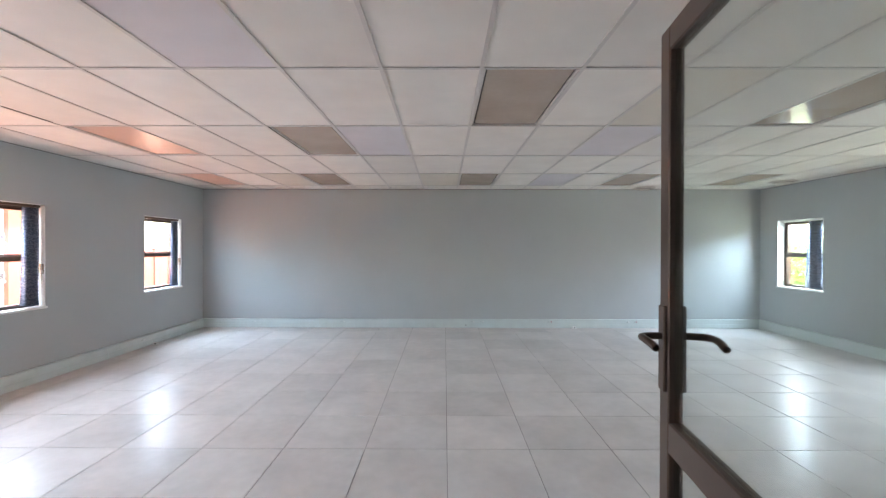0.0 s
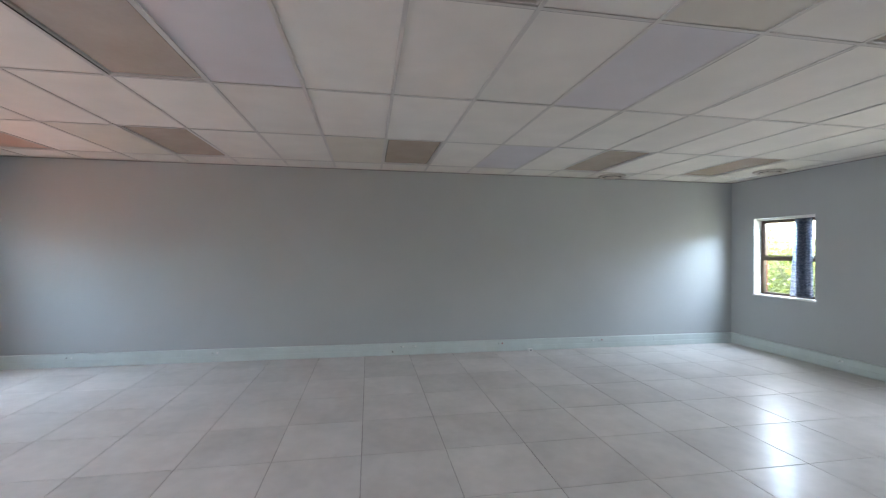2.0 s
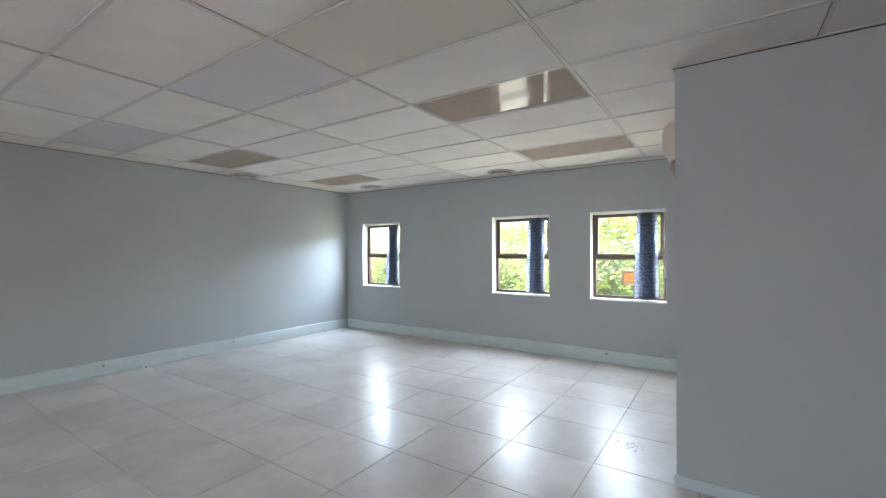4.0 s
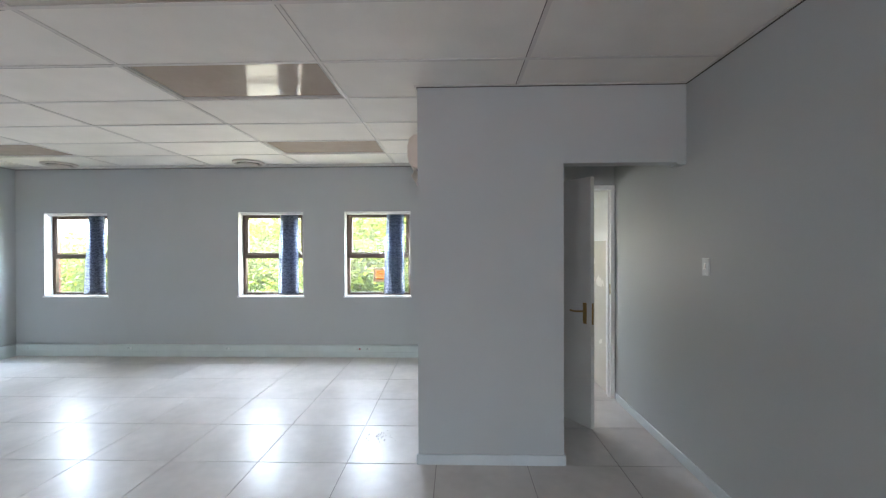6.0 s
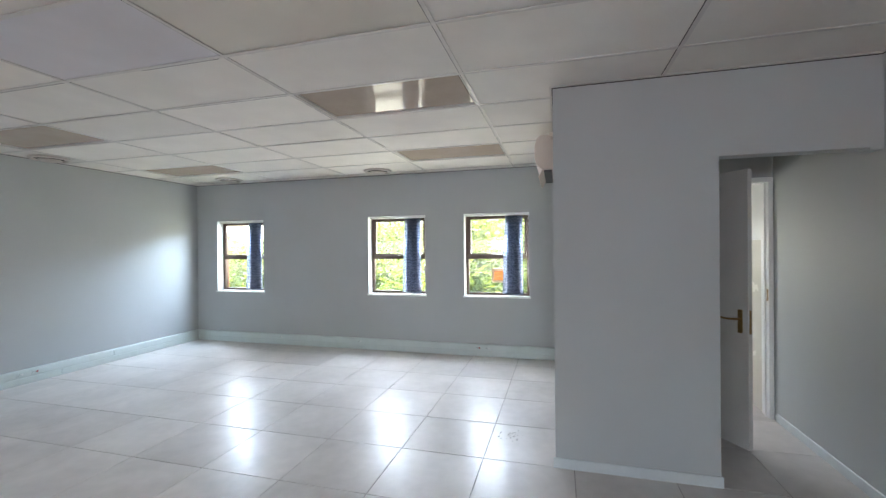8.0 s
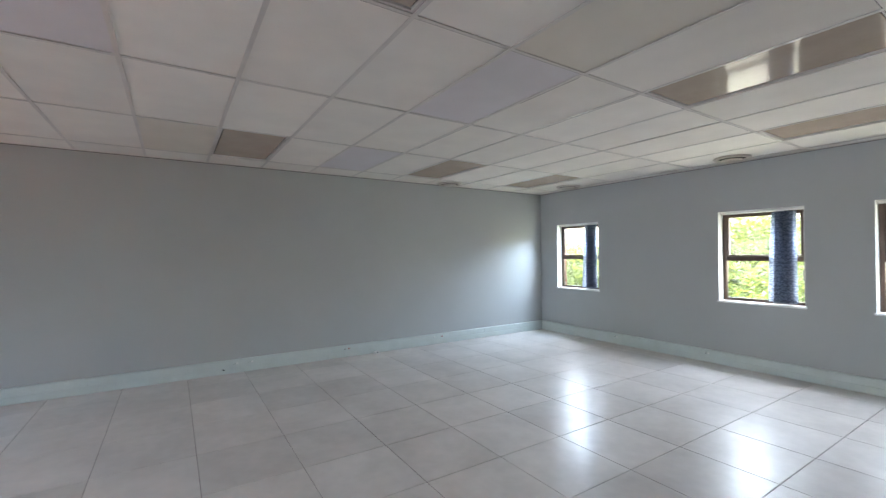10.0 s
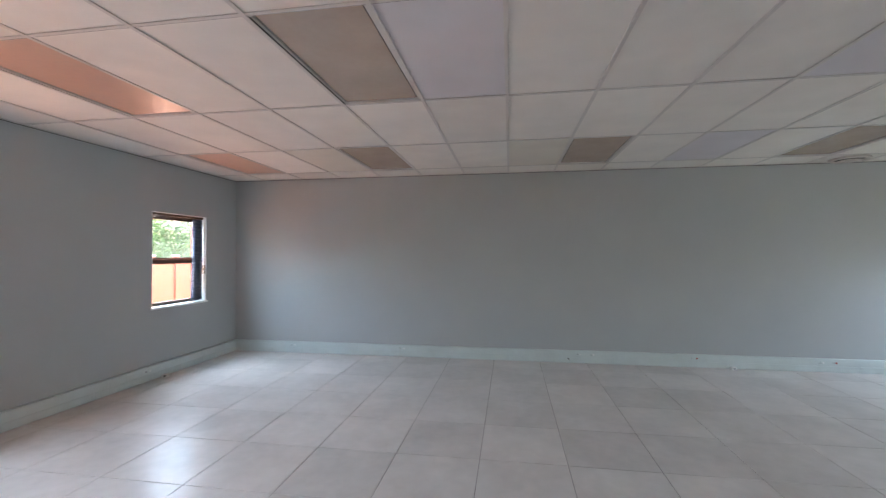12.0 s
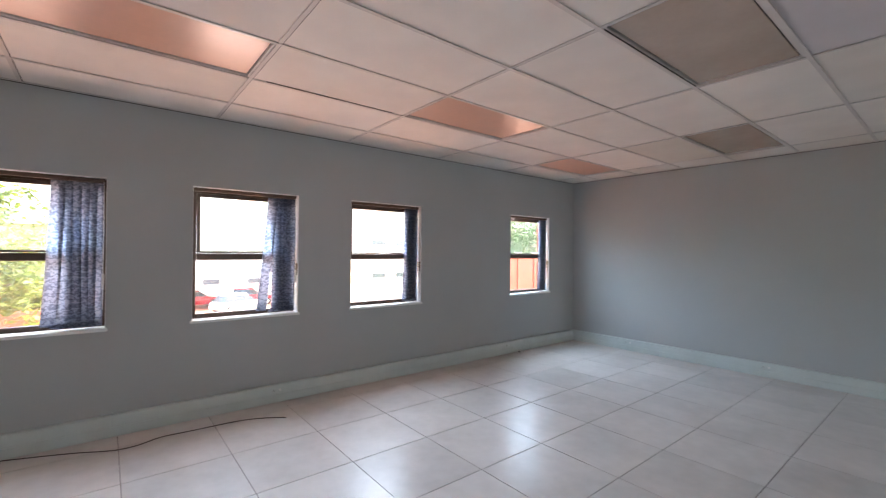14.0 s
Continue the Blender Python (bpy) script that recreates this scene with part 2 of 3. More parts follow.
def part(name, bm, material, parent=None, label="", smooth=False):
    ob = new(name, mesh_of(name, bm, material, smooth))
    ob.parent = parent
    if label:
        ob["label"] = label
    return ob


def thing(name, label, category, m=None, group="", kind=""):
    ob = new(name)
    if m is not None:
        ob.matrix_basis = m
    return tagged(ob, label, category, group, kind)


def wall(name, bm, label, material=WALL):
    return tagged(part(name, bm, material), label, "wall", kind="structure")


def lathe(bm, profile, seg=32):
    """Turn (radius, z) pairs round the z axis into a closed skin."""
    rings = []
    for r, z in profile:
        rings.append([bm.verts.new((r * math.cos(2 * math.pi * k / seg), r * math.sin(2 * math.pi * k / seg), z)) for k in range(seg)])
    for a, b in zip(rings, rings[1:]):
        for k in range(seg):
            bm.faces.new((a[k], a[(k + 1) % seg], b[(k + 1) % seg], b[k]))
    for ring in (rings[0], rings[-1]):
        if profile[rings.index(ring)][0] > 1e-4:
            bm.faces.new(ring)
    bmesh.ops.recalc_face_normals(bm, faces=bm.faces)


def tube(name, points, radius, material, parent=None):
    cu = bpy.data.curves.new(name, 'CURVE')
    cu.dimensions, cu.bevel_depth, cu.bevel_resolution = '3D', radius, 2
    sp = cu.splines.new('NURBS')
    sp.points.add(len(points) - 1)
    for p, co in zip(sp.points, points):
        p.co = (*co, 1)
    sp.use_endpoint_u, sp.order_u = True, 4
    tmp = bpy.data.objects.new(name, cu)
    me = bpy.data.meshes.new_from_object(tmp)
    bpy.data.objects.remove(tmp)
    me.materials.append(material)
    for f in me.polygons:
        f.use_smooth = True
    ob = new(name, me)
    ob.parent = parent
    return ob


# ---- outer and inner walls ----
def pierced(x0, x1, holes, y_from, y_to):
    """A wall along y with window holes at the common sill and head."""
    rows, y = [], y_from
    for a, b in sorted(holes):
        rows.append((x0, y, GROUND, x1, a, TOP + 0.6))
        rows.append((x0, a, GROUND, x1, b, Z0))
        rows.append((x0, a, Z1, x1, b, TOP + 0.6))
        y = b
    rows.append((x0, y, GROUND, x1, y_to, TOP + 0.6))
    bm = boxes(*rows)
    return bm


UNSEEN_WINDOW = (-3.95, -3.25)                                # unseen window, added to light the small service room
wall("wall_east", pierced(E, E + OUT, EAST + [UNSEEN_WINDOW], -7.2, N + OUT), "pale grey painted plaster wall with three small windows")
wall("wall_west", pierced(W - OUT, W, WEST, -7.2, N + OUT), "pale grey painted plaster wall with four small windows")
wall("wall_north", boxes((W, N, GROUND, E, N + OUT, TOP + 0.6)), "long plain pale grey painted plaster wall")
wall("wall_south", boxes((W, S - 0.14, 0, -0.72, S, TOP + 0.3), (-0.72, S - 0.14, 2.06, 0.24, S, TOP + 0.3), (0.24, S - 0.14, 0, E, S, TOP + 0.3)),
     "pale grey painted plaster wall with an entrance doorway")
wall("wall_partition", boxes((PX, OPY, 0, PX + 0.12, PY, TOP + 0.3), (PX, S, 2.02, PX + 0.12, OPY, TOP + 0.3), (PX + 0.12, PY - 0.12, 0, E, PY, TOP + 0.3)),
     "pale grey plaster partition with an open passage beside it")
wall("wall_passage", boxes((PX + 0.12, OPY, 0, 4.06, OPY + 0.12, TOP + 0.3), (4.06, -3.86, 0, 4.18, PY - 0.12, TOP + 0.3), (4.06, S, 2.05, 4.18, -3.86, TOP + 0.3)),
     "grey plaster wall of the passage with a doorway")
wall("wall_hall", boxes((W, -7.2, 0, E, -7.06, TOP + 0.3), (-2.0, -7.06, 0, -1.88, S - 0.14, TOP + 0.3), (1.6, -7.06, 0, 1.72, S - 0.14, TOP + 0.3)),
     "plain grey plaster walls of the hall behind the entrance")
# unseen roof; its eaves are added to keep sun off the east windows
tagged(part("roof", boxes((W - OUT - 0.5, -7.7, TOP + 0.6, E + OUT + 0.5, N + OUT + 0.5, TOP + 0.75)), ROOFING), "flat roof slab with unseen eaves added to shade the windows", "roof", kind="structure")
bm = boxes((4.18, S, 0, E, S + 0.02, 1.52, 0), bevel=0.0)
tagged(part("wall_tiling", bm, CREAM_TILE), "glossy cream tiled dado in the service room", "wall tiling", kind="structure")
bm = boxes((4.18, S, 1.52, E, S + 0.012, TOP))
tagged(part("wall_service", bm, WHITE), "white painted wall above cream tiling", "wall", kind="structure")
# chamfered plaster nib at the end of the beam
bm = boxes((PX + 0.003, S, 2.005, PX + 0.117, S + 0.06, 2.02))
part("trim", bm, WALL)["kind"] = "structure"
tagged(bpy.data.objects["trim"], "small plaster nib under the beam", "trim")

# ---- ceiling: lay-in boards in a grid of tees, all one mesh ----
LIGHTS = [(-7, 1), (-4, 1), (0, 1), (4, 1), (7, 1), (-3, -1), (-6, -1), (0, -2), (4, -2), (7, -2), (-6, -3)]
LILAC = {(2, 1), (2, -1), (-2, -1), (-3, -3), (6, -4)}
CREAM = {(2, -2), (-1, 1), (-5, 1)}
bm = bmesh.new()
rnd = random.Random(4)
for i in range(-8, 10):
    for j in range(-6, 3):
        if (i, j) in LIGHTS:
            continue
        x0, x1 = max(i * .6, W - .01), min(i * .6 + .6, E + .01)
        y0, y1 = max(j * 1.2, -7.1), min(j * 1.2 + 1.2, N + .01)
        lift = rnd.uniform(0, 0.003)
        k = 1 if (i, j) in LILAC else 2 if (i, j) in CREAM else 0
        box(bm, x0 + .008, y0 + .008, TOP + .003 + lift, x1 - .008, y1 - .008, TOP + .018 + lift, m=k)
for i in range(-7, 10):
    box(bm, i * .6 - .012, -7.1, TOP - .002, i * .6 + .012, N, TOP + .003, m=3)
for j in range(-5, 3):
    for i in range(-8, 10):
        box(bm, max(i * .6 + .0125, W), j * 1.2 - .011, TOP - .0015, min(i * .6 + .5875, E), j * 1.2 + .011, TOP + .003, m=3)
        # thin dark strip paints the shaded gap along each cross tee
        box(bm, max(i * .6 + .0125, W), j * 1.2 + .0112, TOP - .0005, min(i * .6 + .5875, E), j * 1.2 + .0145, TOP + .003, m=4)
# dark strips paint the shaded gaps that askew boards leave beside a tee
for x, y0, y1 in ((1.8, .03, .95), (1.8, -1.15, -.6), (-1.8, -1.17, -.03), (-3.6, -2.3, -1.3), (2.4, -1.15, -.2)):
    box(bm, x + .0122, y0, TOP - .0005, x + .019, y1, TOP + .003, m=4)
# wall angle round the edge
for r in ((W, N - .02, TOP - .003, E, N, TOP + .003), (W, S, TOP - .003, W + .02, N - .02, TOP + .003), (E - .02, PY, TOP - .003, E, N - .02, TOP + .003),
          (PX, PY, TOP - .003, E - .02, PY + .02, TOP + .003), (PX - .02, S + .02, TOP - .003, PX, PY + .02, TOP + .003), (W + .02, S, TOP - .003, PX, S + .02, TOP + .003)):
    box(bm, *r, m=3)
# dark strip painted under the wall angle as its shadow line
for r in ((W, N - .006, TOP - .008, E, N, TOP - .0035), (W, S, TOP - .008, W + .006, N - .006, TOP - .0035), (E - .006, PY, TOP - .008, E, N - .006, TOP - .0035),
          (PX, PY, TOP - .008, E - .006, PY + .006, TOP - .0035), (PX - .006, S + .006, TOP - .008, PX, PY + .006, TOP - .0035), (W + .006, S, TOP - .008, PX, S + .006, TOP - .0035)):
    box(bm, *r, m=4)
tagged(part("ceiling", bm, [CEIL, CEIL_LILAC, CEIL_CREAM, TEE, SHADOW_GAP]), "suspended ceiling of white boards in a painted grid", "ceiling", kind="structure")
tagged(part("ceiling_slab", boxes((W, -7.06, TOP + .3, E, N, TOP + .45)), GROUT), "concrete slab above the suspended ceiling", "ceiling", kind="structure")


def ceiling_light(acrylic, look_of):
    ob = thing("ceiling_light", "recessed ceiling light with a %s brown-grey acrylic diffuser, switched off" % look_of, "ceiling light", group="recessed ceiling lights")
    bm = boxes((-.289, -.589, .004, -.272, .589, .06), (.272, -.589, .004, .289, .589, .06), (-.272, -.589, .004, .272, -.574, .06), (-.272, .574, .004, .272, .589, .06), bevel=.002)
    part("frame", bm, TEE, ob)
    bm = boxes((-.289, -.589, .061, .289, .589, .07))
    part("housing", bm, SHADOW_GAP, ob)
    bm = boxes((-.262, -.566, .012, .262, .566, .016), bevel=.001)
    part("diffuser", bm, acrylic, ob, "%s brown-grey acrylic panel" % look_of)
    # dark strips paint the shaded gap between diffuser and frame
    bm = boxes((-.2718, -.5738, .02, -.262, .5738, .024), (.262, -.5738, .02, .2718, .5738, .024), (-.262, -.5738, .02, .262, -.566, .024), (-.262, .566, .02, .262, .5738, .024))
    part("edge_shade", bm, SHADOW_GAP, ob)
    return ob


made = {}
for i, j in LIGHTS:
    # west panels get the copy with the paving's glow in its colour
    kind_of = "frosted, glow-tinted" if i < -5 else "glossy" if i > 3 and j == -2 else "dull"
    m = pose(i * .6 + .3, j * 1.2 + .6, TOP)
    if kind_of in made:
        copy_thing(made[kind_of], m)
    else:
        made[kind_of] = ceiling_light({"frosted, glow-tinted": DIFFUSER_FROSTED_GLOW, "glossy": DIFFUSER_CLEAR, "dull": DIFFUSER}[kind_of], kind_of)
        made[kind_of].matrix_basis = m


def round_vent():
    ob = thing("round_vent", "round white ceiling air diffuser with concentric rings", "air vent", group="round ceiling vents")
    bm = bmesh.new()
    lathe(bm, [(.145, .001), (.19, .001), (.19, -.006), (.172, -.020), (.152, -.020), (.145, -.006), (.145, .001)], 40)
    part("rim", bm, VENT_METAL, ob, "pale metal rim", smooth=True)
    # flat dark disc stands in for the shade inside the vent
    bm = bmesh.new()
    lathe(bm, [(.142, -.001), (.141, -.004), (0.0, -.004)], 32)
    part("throat_shade", bm, SHADOW_GAP, ob, smooth=True)
    bm = bmesh.new()
    lathe(bm, [(.108, -.020), (.110, -.026), (.09, -.034), (.0, -.036)], 32)
    part("centre_disc", bm, VENT_METAL, ob, "pale metal disc", smooth=True)
    bm = bmesh.new()
    cyl(bm, .02, .02, .018, pose(0, 0, -.012), 12)
    part("stem", bm, VENT_METAL, ob)
    return ob


first = round_vent()
first.matrix_basis = pose(3.33, 2.62, TOP - .003)
for x, y in ((5.2, 1.86), (5.21, -.58)):
    copy_thing(first, pose(x, y, TOP - .003))


# ---- windows ----
def window(n, a, b, face, side):
    """A bronze aluminium window in the hole a..b of the wall at face; side +1 faces outwards to +x."""
    X = lambda d0, d1: (face + side * d0, face + side * d1) if side > 0 else (face + side * d1, face + side * d0)
    ob = thing("window_%d" % n, "small two-light bronze aluminium window in a white plaster reveal", "window", kind="structure")
    f0, f1 = X(.125, .17)
    t = .045
    bm = boxes((f0, a, Z0, f1, a + t, Z1), (f0, b - t, Z0, f1, b, Z1), (f0, a + t, Z0, f1, b - t, Z0 + t), (f0, a + t, Z1 - t, f1, b - t, Z1), bevel=.004)
    part("window_frame", bm, BRONZE, ob)
    zt = 1.345
    g0, g1 = X(.115, .168)
    part("transom", boxes((g0, a + t, zt - .03, g1, b - t, zt + .03), bevel=.005), BRONZE, ob)
    s0, s1 = X(.118, .16)
    bm = boxes((s0, a + t + .002, zt + .032, s1, a + t + .03, Z1 - t - .002), (s0, b - t - .03, zt + .032, s1, b - t - .002, Z1 - t - .002),
               (s0, a + t + .03, Z1 - t - .03, s1, b - t - .03, Z1 - t - .002), (s0, a + t + .03, zt + .032, s1, b - t - .03, zt + .05), bevel=.003)
    sash = part("sash", bm, BRONZE, ob)
    h0, h1 = X(.09, .118)
    mid = (a + b) / 2
    bm = boxes((h0, mid - .06, zt + .034, h1, mid + .05, zt + .046), bevel=.004)
    part("handle", bm, BRONZE, sash)
    p0, p1 = X(.143, .147)
    for z0, z1, y0, y1 in ((Z0 + t, zt - .03, a + t, b - t), (zt + .05, Z1 - t - .03, a + t + .03, b - t - .03)):
        pane = part("pane", boxes((p0, y0, z0, p1, y1, z1)), PANE, ob)
        pane.visible_shadow = False
    # white plastered reveal and sill
    r0, r1 = X(.002, .125)
    bm = boxes((r0, a, Z0, r1, a + .004, Z1 - .004), (r0, b - .004, Z0, r1, b, Z1 - .004), (r0, a, Z1 - .004, r1, b, Z1))
    part("reveal", bm, WHITE, ob)
    if side < 0:
        k0, k1 = X(.015, .075)
        part("stay_bracket", boxes((k0, b - .010, 1.17, k1, b - .0042, 1.285), bevel=.002), STAY, ob)
    # face-brick outer reveal, laid in courses
    o0, o1 = X(.172, .236)
    for y0, y1 in ((a - .02, a + .014), (b - .014, b + .02)):
        part("brick_reveal", boxes(*[(o0, y0, Z0 + .076 * c + .004, o1, y1, Z0 + .076 * c + .070) for c in range(15)]), ORANGE, ob, "orange face brick in courses")
    q0, q1 = X(-.018, .125)
    part("window_sill", boxes((q0, a - .012, Z0 - .016, q1, b + .012, Z0 + .008), bevel=.004), WHITE, ob)
    return ob


n = 0
for a, b in EAST:
    n += 1
    window(n, a, b, E, 1)
for a, b in WEST:
    n += 1
    window(n, a, b, W, -1)
# unseen eighth window, added only as the service room's light source
window(8, *UNSEEN_WINDOW, E, 1)


def blind(a, b, face, side, end, spread, seed, swing=0.0):
    """Vertical blind drawn to one end of its window: head rail, hanging slats, cord."""
    rn = random.Random(seed)
    ob = thing("vertical_blind", "vertical blind of blue patterned fabric drawn to one end", "blind", group="vertical blinds at the windows")
    x = face + side * .062
    part("head_rail", boxes((x - .02, a + .01, Z1 - .035, x + .02, b - .01, Z1 - .006), bevel=.004), BRONZE if side < 0 else PLASTIC, ob)
    count = 6
    for k in range(count):
        u = (.135 if side > 0 else .06) + spread * k / (count - 1)
        y = b - u if end > 0 else a + u
        turn = rn.uniform(18, 36) if side > 0 else rn.uniform(5, 15)
        bm = bmesh.new()
        w, top, bot = .089, Z1 - .04, Z0 + .035
        cols, rows_ = 5, 8
        lean = rn.uniform(0, .035) * (-end) * (k / count) ** 2 - (end * swing if k == count - 1 else 0)
        grid = []
        for r in range(rows_ + 1):
            line = []
            for c in range(cols):
                s = c / (cols - 1) - .5
                bow = .008 * (1 - 4 * s * s)
                f = r / rows_
                line.append(bm.verts.new((bow, s * w + lean * f + .003 * math.sin(5 * f + k), top + (bot - top) * f)))
            grid.append(line)
        for r in range(rows_):
            for c in range(cols - 1):
                bm.faces.new((grid[r][c], grid[r][c + 1], grid[r + 1][c + 1], grid[r + 1][c]))
        bmesh.ops.solidify(bm, geom=bm.faces[:], thickness=.0012)
        slat = part("slat", bm, BLIND, ob, smooth=True)
        slat.matrix_basis = pose(x, y, 0, 0, 0, turn * side)
        part("weight", boxes((-.003, -.04, bot - .012, .003, .04, bot + .02), bevel=.001), BLIND, slat)
    yc = b - .018 if end > 0 else a + .018
    xc = face + side * .03
    tube("cord", [(xc, yc, Z1 - .03), (xc, yc + .002, 1.5), (xc, yc - .002, 1.2), (xc, yc, .95)], .0025, PLASTIC, ob)
    part("cord_weight", boxes((xc - .008, yc - .008, 1.10, xc + .008, yc + .008, 1.22), bevel=.003), PLASTIC, ob)
    return ob


for k, (a, b) in enumerate(EAST):
    blind(a, b, E, 1, -1, (.13, .15, .15)[k], 10 + k, .03)
for k, (a, b) in enumerate(WEST):
    blind(a, b, W, -1, 1, (.07, .09, .16, .21)[k], 20 + k, (0, .02, .09, .04)[k])

# fan vent let into the lower pane of one east window
vent = thing("window_vent", "small square orange-brown louvred vent in a window pane", "vent")
vx, vy, vz, vs = E + .136, -2.16, 1.085, .095
part("frame", boxes((vx - .02, vy - vs, vz - vs, vx + .03, vy - vs + .03, vz + vs), (vx - .02, vy + vs - .03, vz - vs, vx + .03, vy + vs, vz + vs),
                    (vx - .02, vy - vs + .03, vz - vs, vx + .03, vy + vs - .03, vz - vs + .03), (vx - .02, vy - vs + .03, vz + vs - .03, vx + .03, vy + vs - .03, vz + vs), bevel=.003), VENT_FRAME, vent)
for k in range(6):
    s = part("slat", boxes((-.012, -vs + .03, -.002, .012, vs - .03, .002)), VENT_SLAT, vent)
    s.matrix_basis = pose(vx, vy, vz - .055 + .022 * k, 0, 40, 0)
part("backing", boxes((vx + .02, vy - vs + .03, vz - vs + .03, vx + .026, vy + vs - .03, vz + vs - .03)), leaf_mat("vent_backing", (.60, .30, .09)), vent)


# ---- skirting trunking with sockets ----
def trunking(name, p, q, nx, ny):
    """Two-channel plastic trunking from p to q on a wall whose normal into the room is (nx, ny)."""
    ob = thing(name, "pale grey-green plastic two-channel skirting trunking along the wall", "trunking", kind="structure")
    length = (Vector(q) - Vector(p)).length
    ang = math.degrees(math.atan2(q[1] - p[1], q[0] - p[0]))
    ob.matrix_basis = pose(p[0], p[1], 0, 0, 0, ang)
    part("body", boxes((0, .0005, .0, length, .046, .160), bevel=.003), TRUNK, ob)
    rn = random.Random(name)
    for cover, z0, z1 in (("lower_cover", .012, .074), ("upper_cover", .080, .150)):
        x0 = .0015
        while x0 < length - .05:
            x1 = min(x0 + rn.uniform(1.3, 2.4), length - .0015)
            part(cover, boxes((x0, .04, z0, x1, .0505, z1), bevel=.002), TRUNK, ob)
            x0 = x1 + .004
    return ob


# local +y of each run points into the room
trunking("baseboard_north", (E - .047, N), (W + .047, N), 0, -1)
trunking("baseboard_east", (E, PY), (E, N - .0), -1, 0)
trunking("baseboard_west", (W, N), (W, S), 1, 0)


def socket_plate(x, y, yaw, colour, double):
    ob = thing("wall_socket", "small %s socket outlet on the trunking" % ("red and white" if colour is SOCKET_RED else "white"), "socket", pose(x, y, .117, 0, 0, yaw), group="sockets on the trunking")
    w = .05 if double else .036
    part("plate", boxes((-w, 0, -.024, w, .006, .024), bevel=.002), TRUNK, ob)
    part("face", boxes((-w + .012, .0062, -.010, -w + .030, .010, .010), bevel=.001), colour, ob)
    bm = bmesh.new()
    for dx, dz in ((.022, .006), (.014, -.006), (.030, -.006)):
        cyl(bm, .003, .003, .002, pose(w - .045 + dx, .0072, dz, 90), 10)
    part("pin_holes", bm, DARK, ob)
    return ob


SOCK = .052
for x, c, d in ((-3.71, PLASTIC, 1), (-2.08, PLASTIC, 1), (.30, PLASTIC, 0), (.47, PLASTIC, 0), (1.70, SOCKET_RED, 1), (3.12, PLASTIC, 0), (3.26, SOCKET_RED, 0)):
    socket_plate(x, N - SOCK, 180, c, d)
for y, c in ((1.20, PLASTIC), (-.14, PLASTIC), (-1.90, SOCKET_RED), (-2.03, PLASTIC)):
    socket_plate(E - SOCK, y, 90, c, 0)
for y, c in ((-1.89, PLASTIC), (1.22, PLASTIC)):
    socket_plate(W + SOCK, y, -90, c, 1)
for x, y in ((2.13, N - .09), (W + .1, 1.42)):
    ob = thing("cable_end_box", "small white plastic cable box lying on the floor tiles", "cable box", pose(x, y, 0, 0, 0, 20), group="loose cable boxes")
    part("body", boxes((-.035, -.022, 0, .035, .022, .035), bevel=.004), PLASTIC, ob)
    part("knockout", boxes((-.012, -.0235, .01, .012, -.022, .026)), DARK, ob)
ob = thing("cable_stub", "short black cable stub poking from the trunking", "cable")
tube("lead", [(.16, N - .045, .06), (.16, N - .075, .062), (.175, N - .085, .055)], .006, DARK, ob)

# thin painted skirting on the partition and the south wall
tagged(part("skirting_partition", boxes((PX - .012, OPY - .012, 0, PX, PY + .012, .07), (PX, OPY - .012, 0, PX + .12, OPY, .07), bevel=.003), SKIRT), "narrow pale blue-grey skirting", "skirting", kind="structure")
tagged(part("skirting_south", boxes((.30, S, 0, 4.0, S + .012, .07), bevel=.003), SKIRT), "narrow pale blue-grey skirting", "skirting", kind="structure")


# ---- air conditioner on the partition ----
ac = thing("air_conditioner", "wall-mounted split air conditioner in aged cream plastic, flap open", "air conditioner")
AX0, AX1, AY = 3.68, 4.5, PY
bm = bmesh.new()
prof = [(.0, 2.46), (.11, 2.46), (.15, 2.43), (.168, 2.36), (.168, 2.27), (.155, 2.21), (.12, 2.17), (.0, 2.155)]
ends = []
for x in (AX0 + .012, AX1 - .012):
    ends.append([bm.verts.new((x, AY + d, z)) for d, z in prof])
for k in range(len(prof)):
    j = (k + 1) % len(prof)
    bm.faces.new((ends[0][k], ends[0][j], ends[1][j], ends[1][k]))
bm.faces.new(ends[0])
bm.faces.new(ends[1])
bmesh.ops.recalc_face_normals(bm, faces=bm.faces)
part("body", bm, AC_BODY, ac)
for x0, x1 in ((AX0, AX0 + .0115), (AX1 - .0115, AX1)):
    bm = bmesh.new()
    e2 = [[bm.verts.new((x, AY + d * .985, 2.3 + (z - 2.3) * .985)) for d, z in prof] for x in (x0, x1)]
    for k in range(len(prof)):
        j = (k + 1) % len(prof)
        bm.faces.new((e2[0][k], e2[0][j], e2[1][j], e2[1][k]))
    bm.faces.new(e2[0])
    bm.faces.new(e2[1])
    bmesh.ops.recalc_face_normals(bm, faces=bm.faces)
    bmesh.ops.bevel(bm, geom=bm.edges[:], offset=.003, segments=2, affect='EDGES')
    part("end_cap", bm, AC_BODY, ac)
f = part("flap", boxes((AX0 + .03, -.004, -.075, AX1 - .03, .004, .0), bevel=.003), AC_BODY, ac, "open white louvre flap")
f.matrix_basis = pose(0, AY + .10, 2.16, 28, 0, 0)
part("outlet", boxes((AX0 + .04, AY + .02, 2.146, AX1 - .04, AY + .09, 2.157)), DARK, ac)
part("pipe_cover", boxes((AX0 - .06, AY, 2.42, AX0 - .0005, AY + .04, 2.46), bevel=.006), AC_BODY, ac)


# ---- passage door, its frame and the light switch ----
door = thing("door_passage", "grey-white painted wooden door standing half open, with a brass lever handle", "door", pose(4.045, -3.885, 0, 0, 0, 211), kind="structure")
L, T = .79, .04
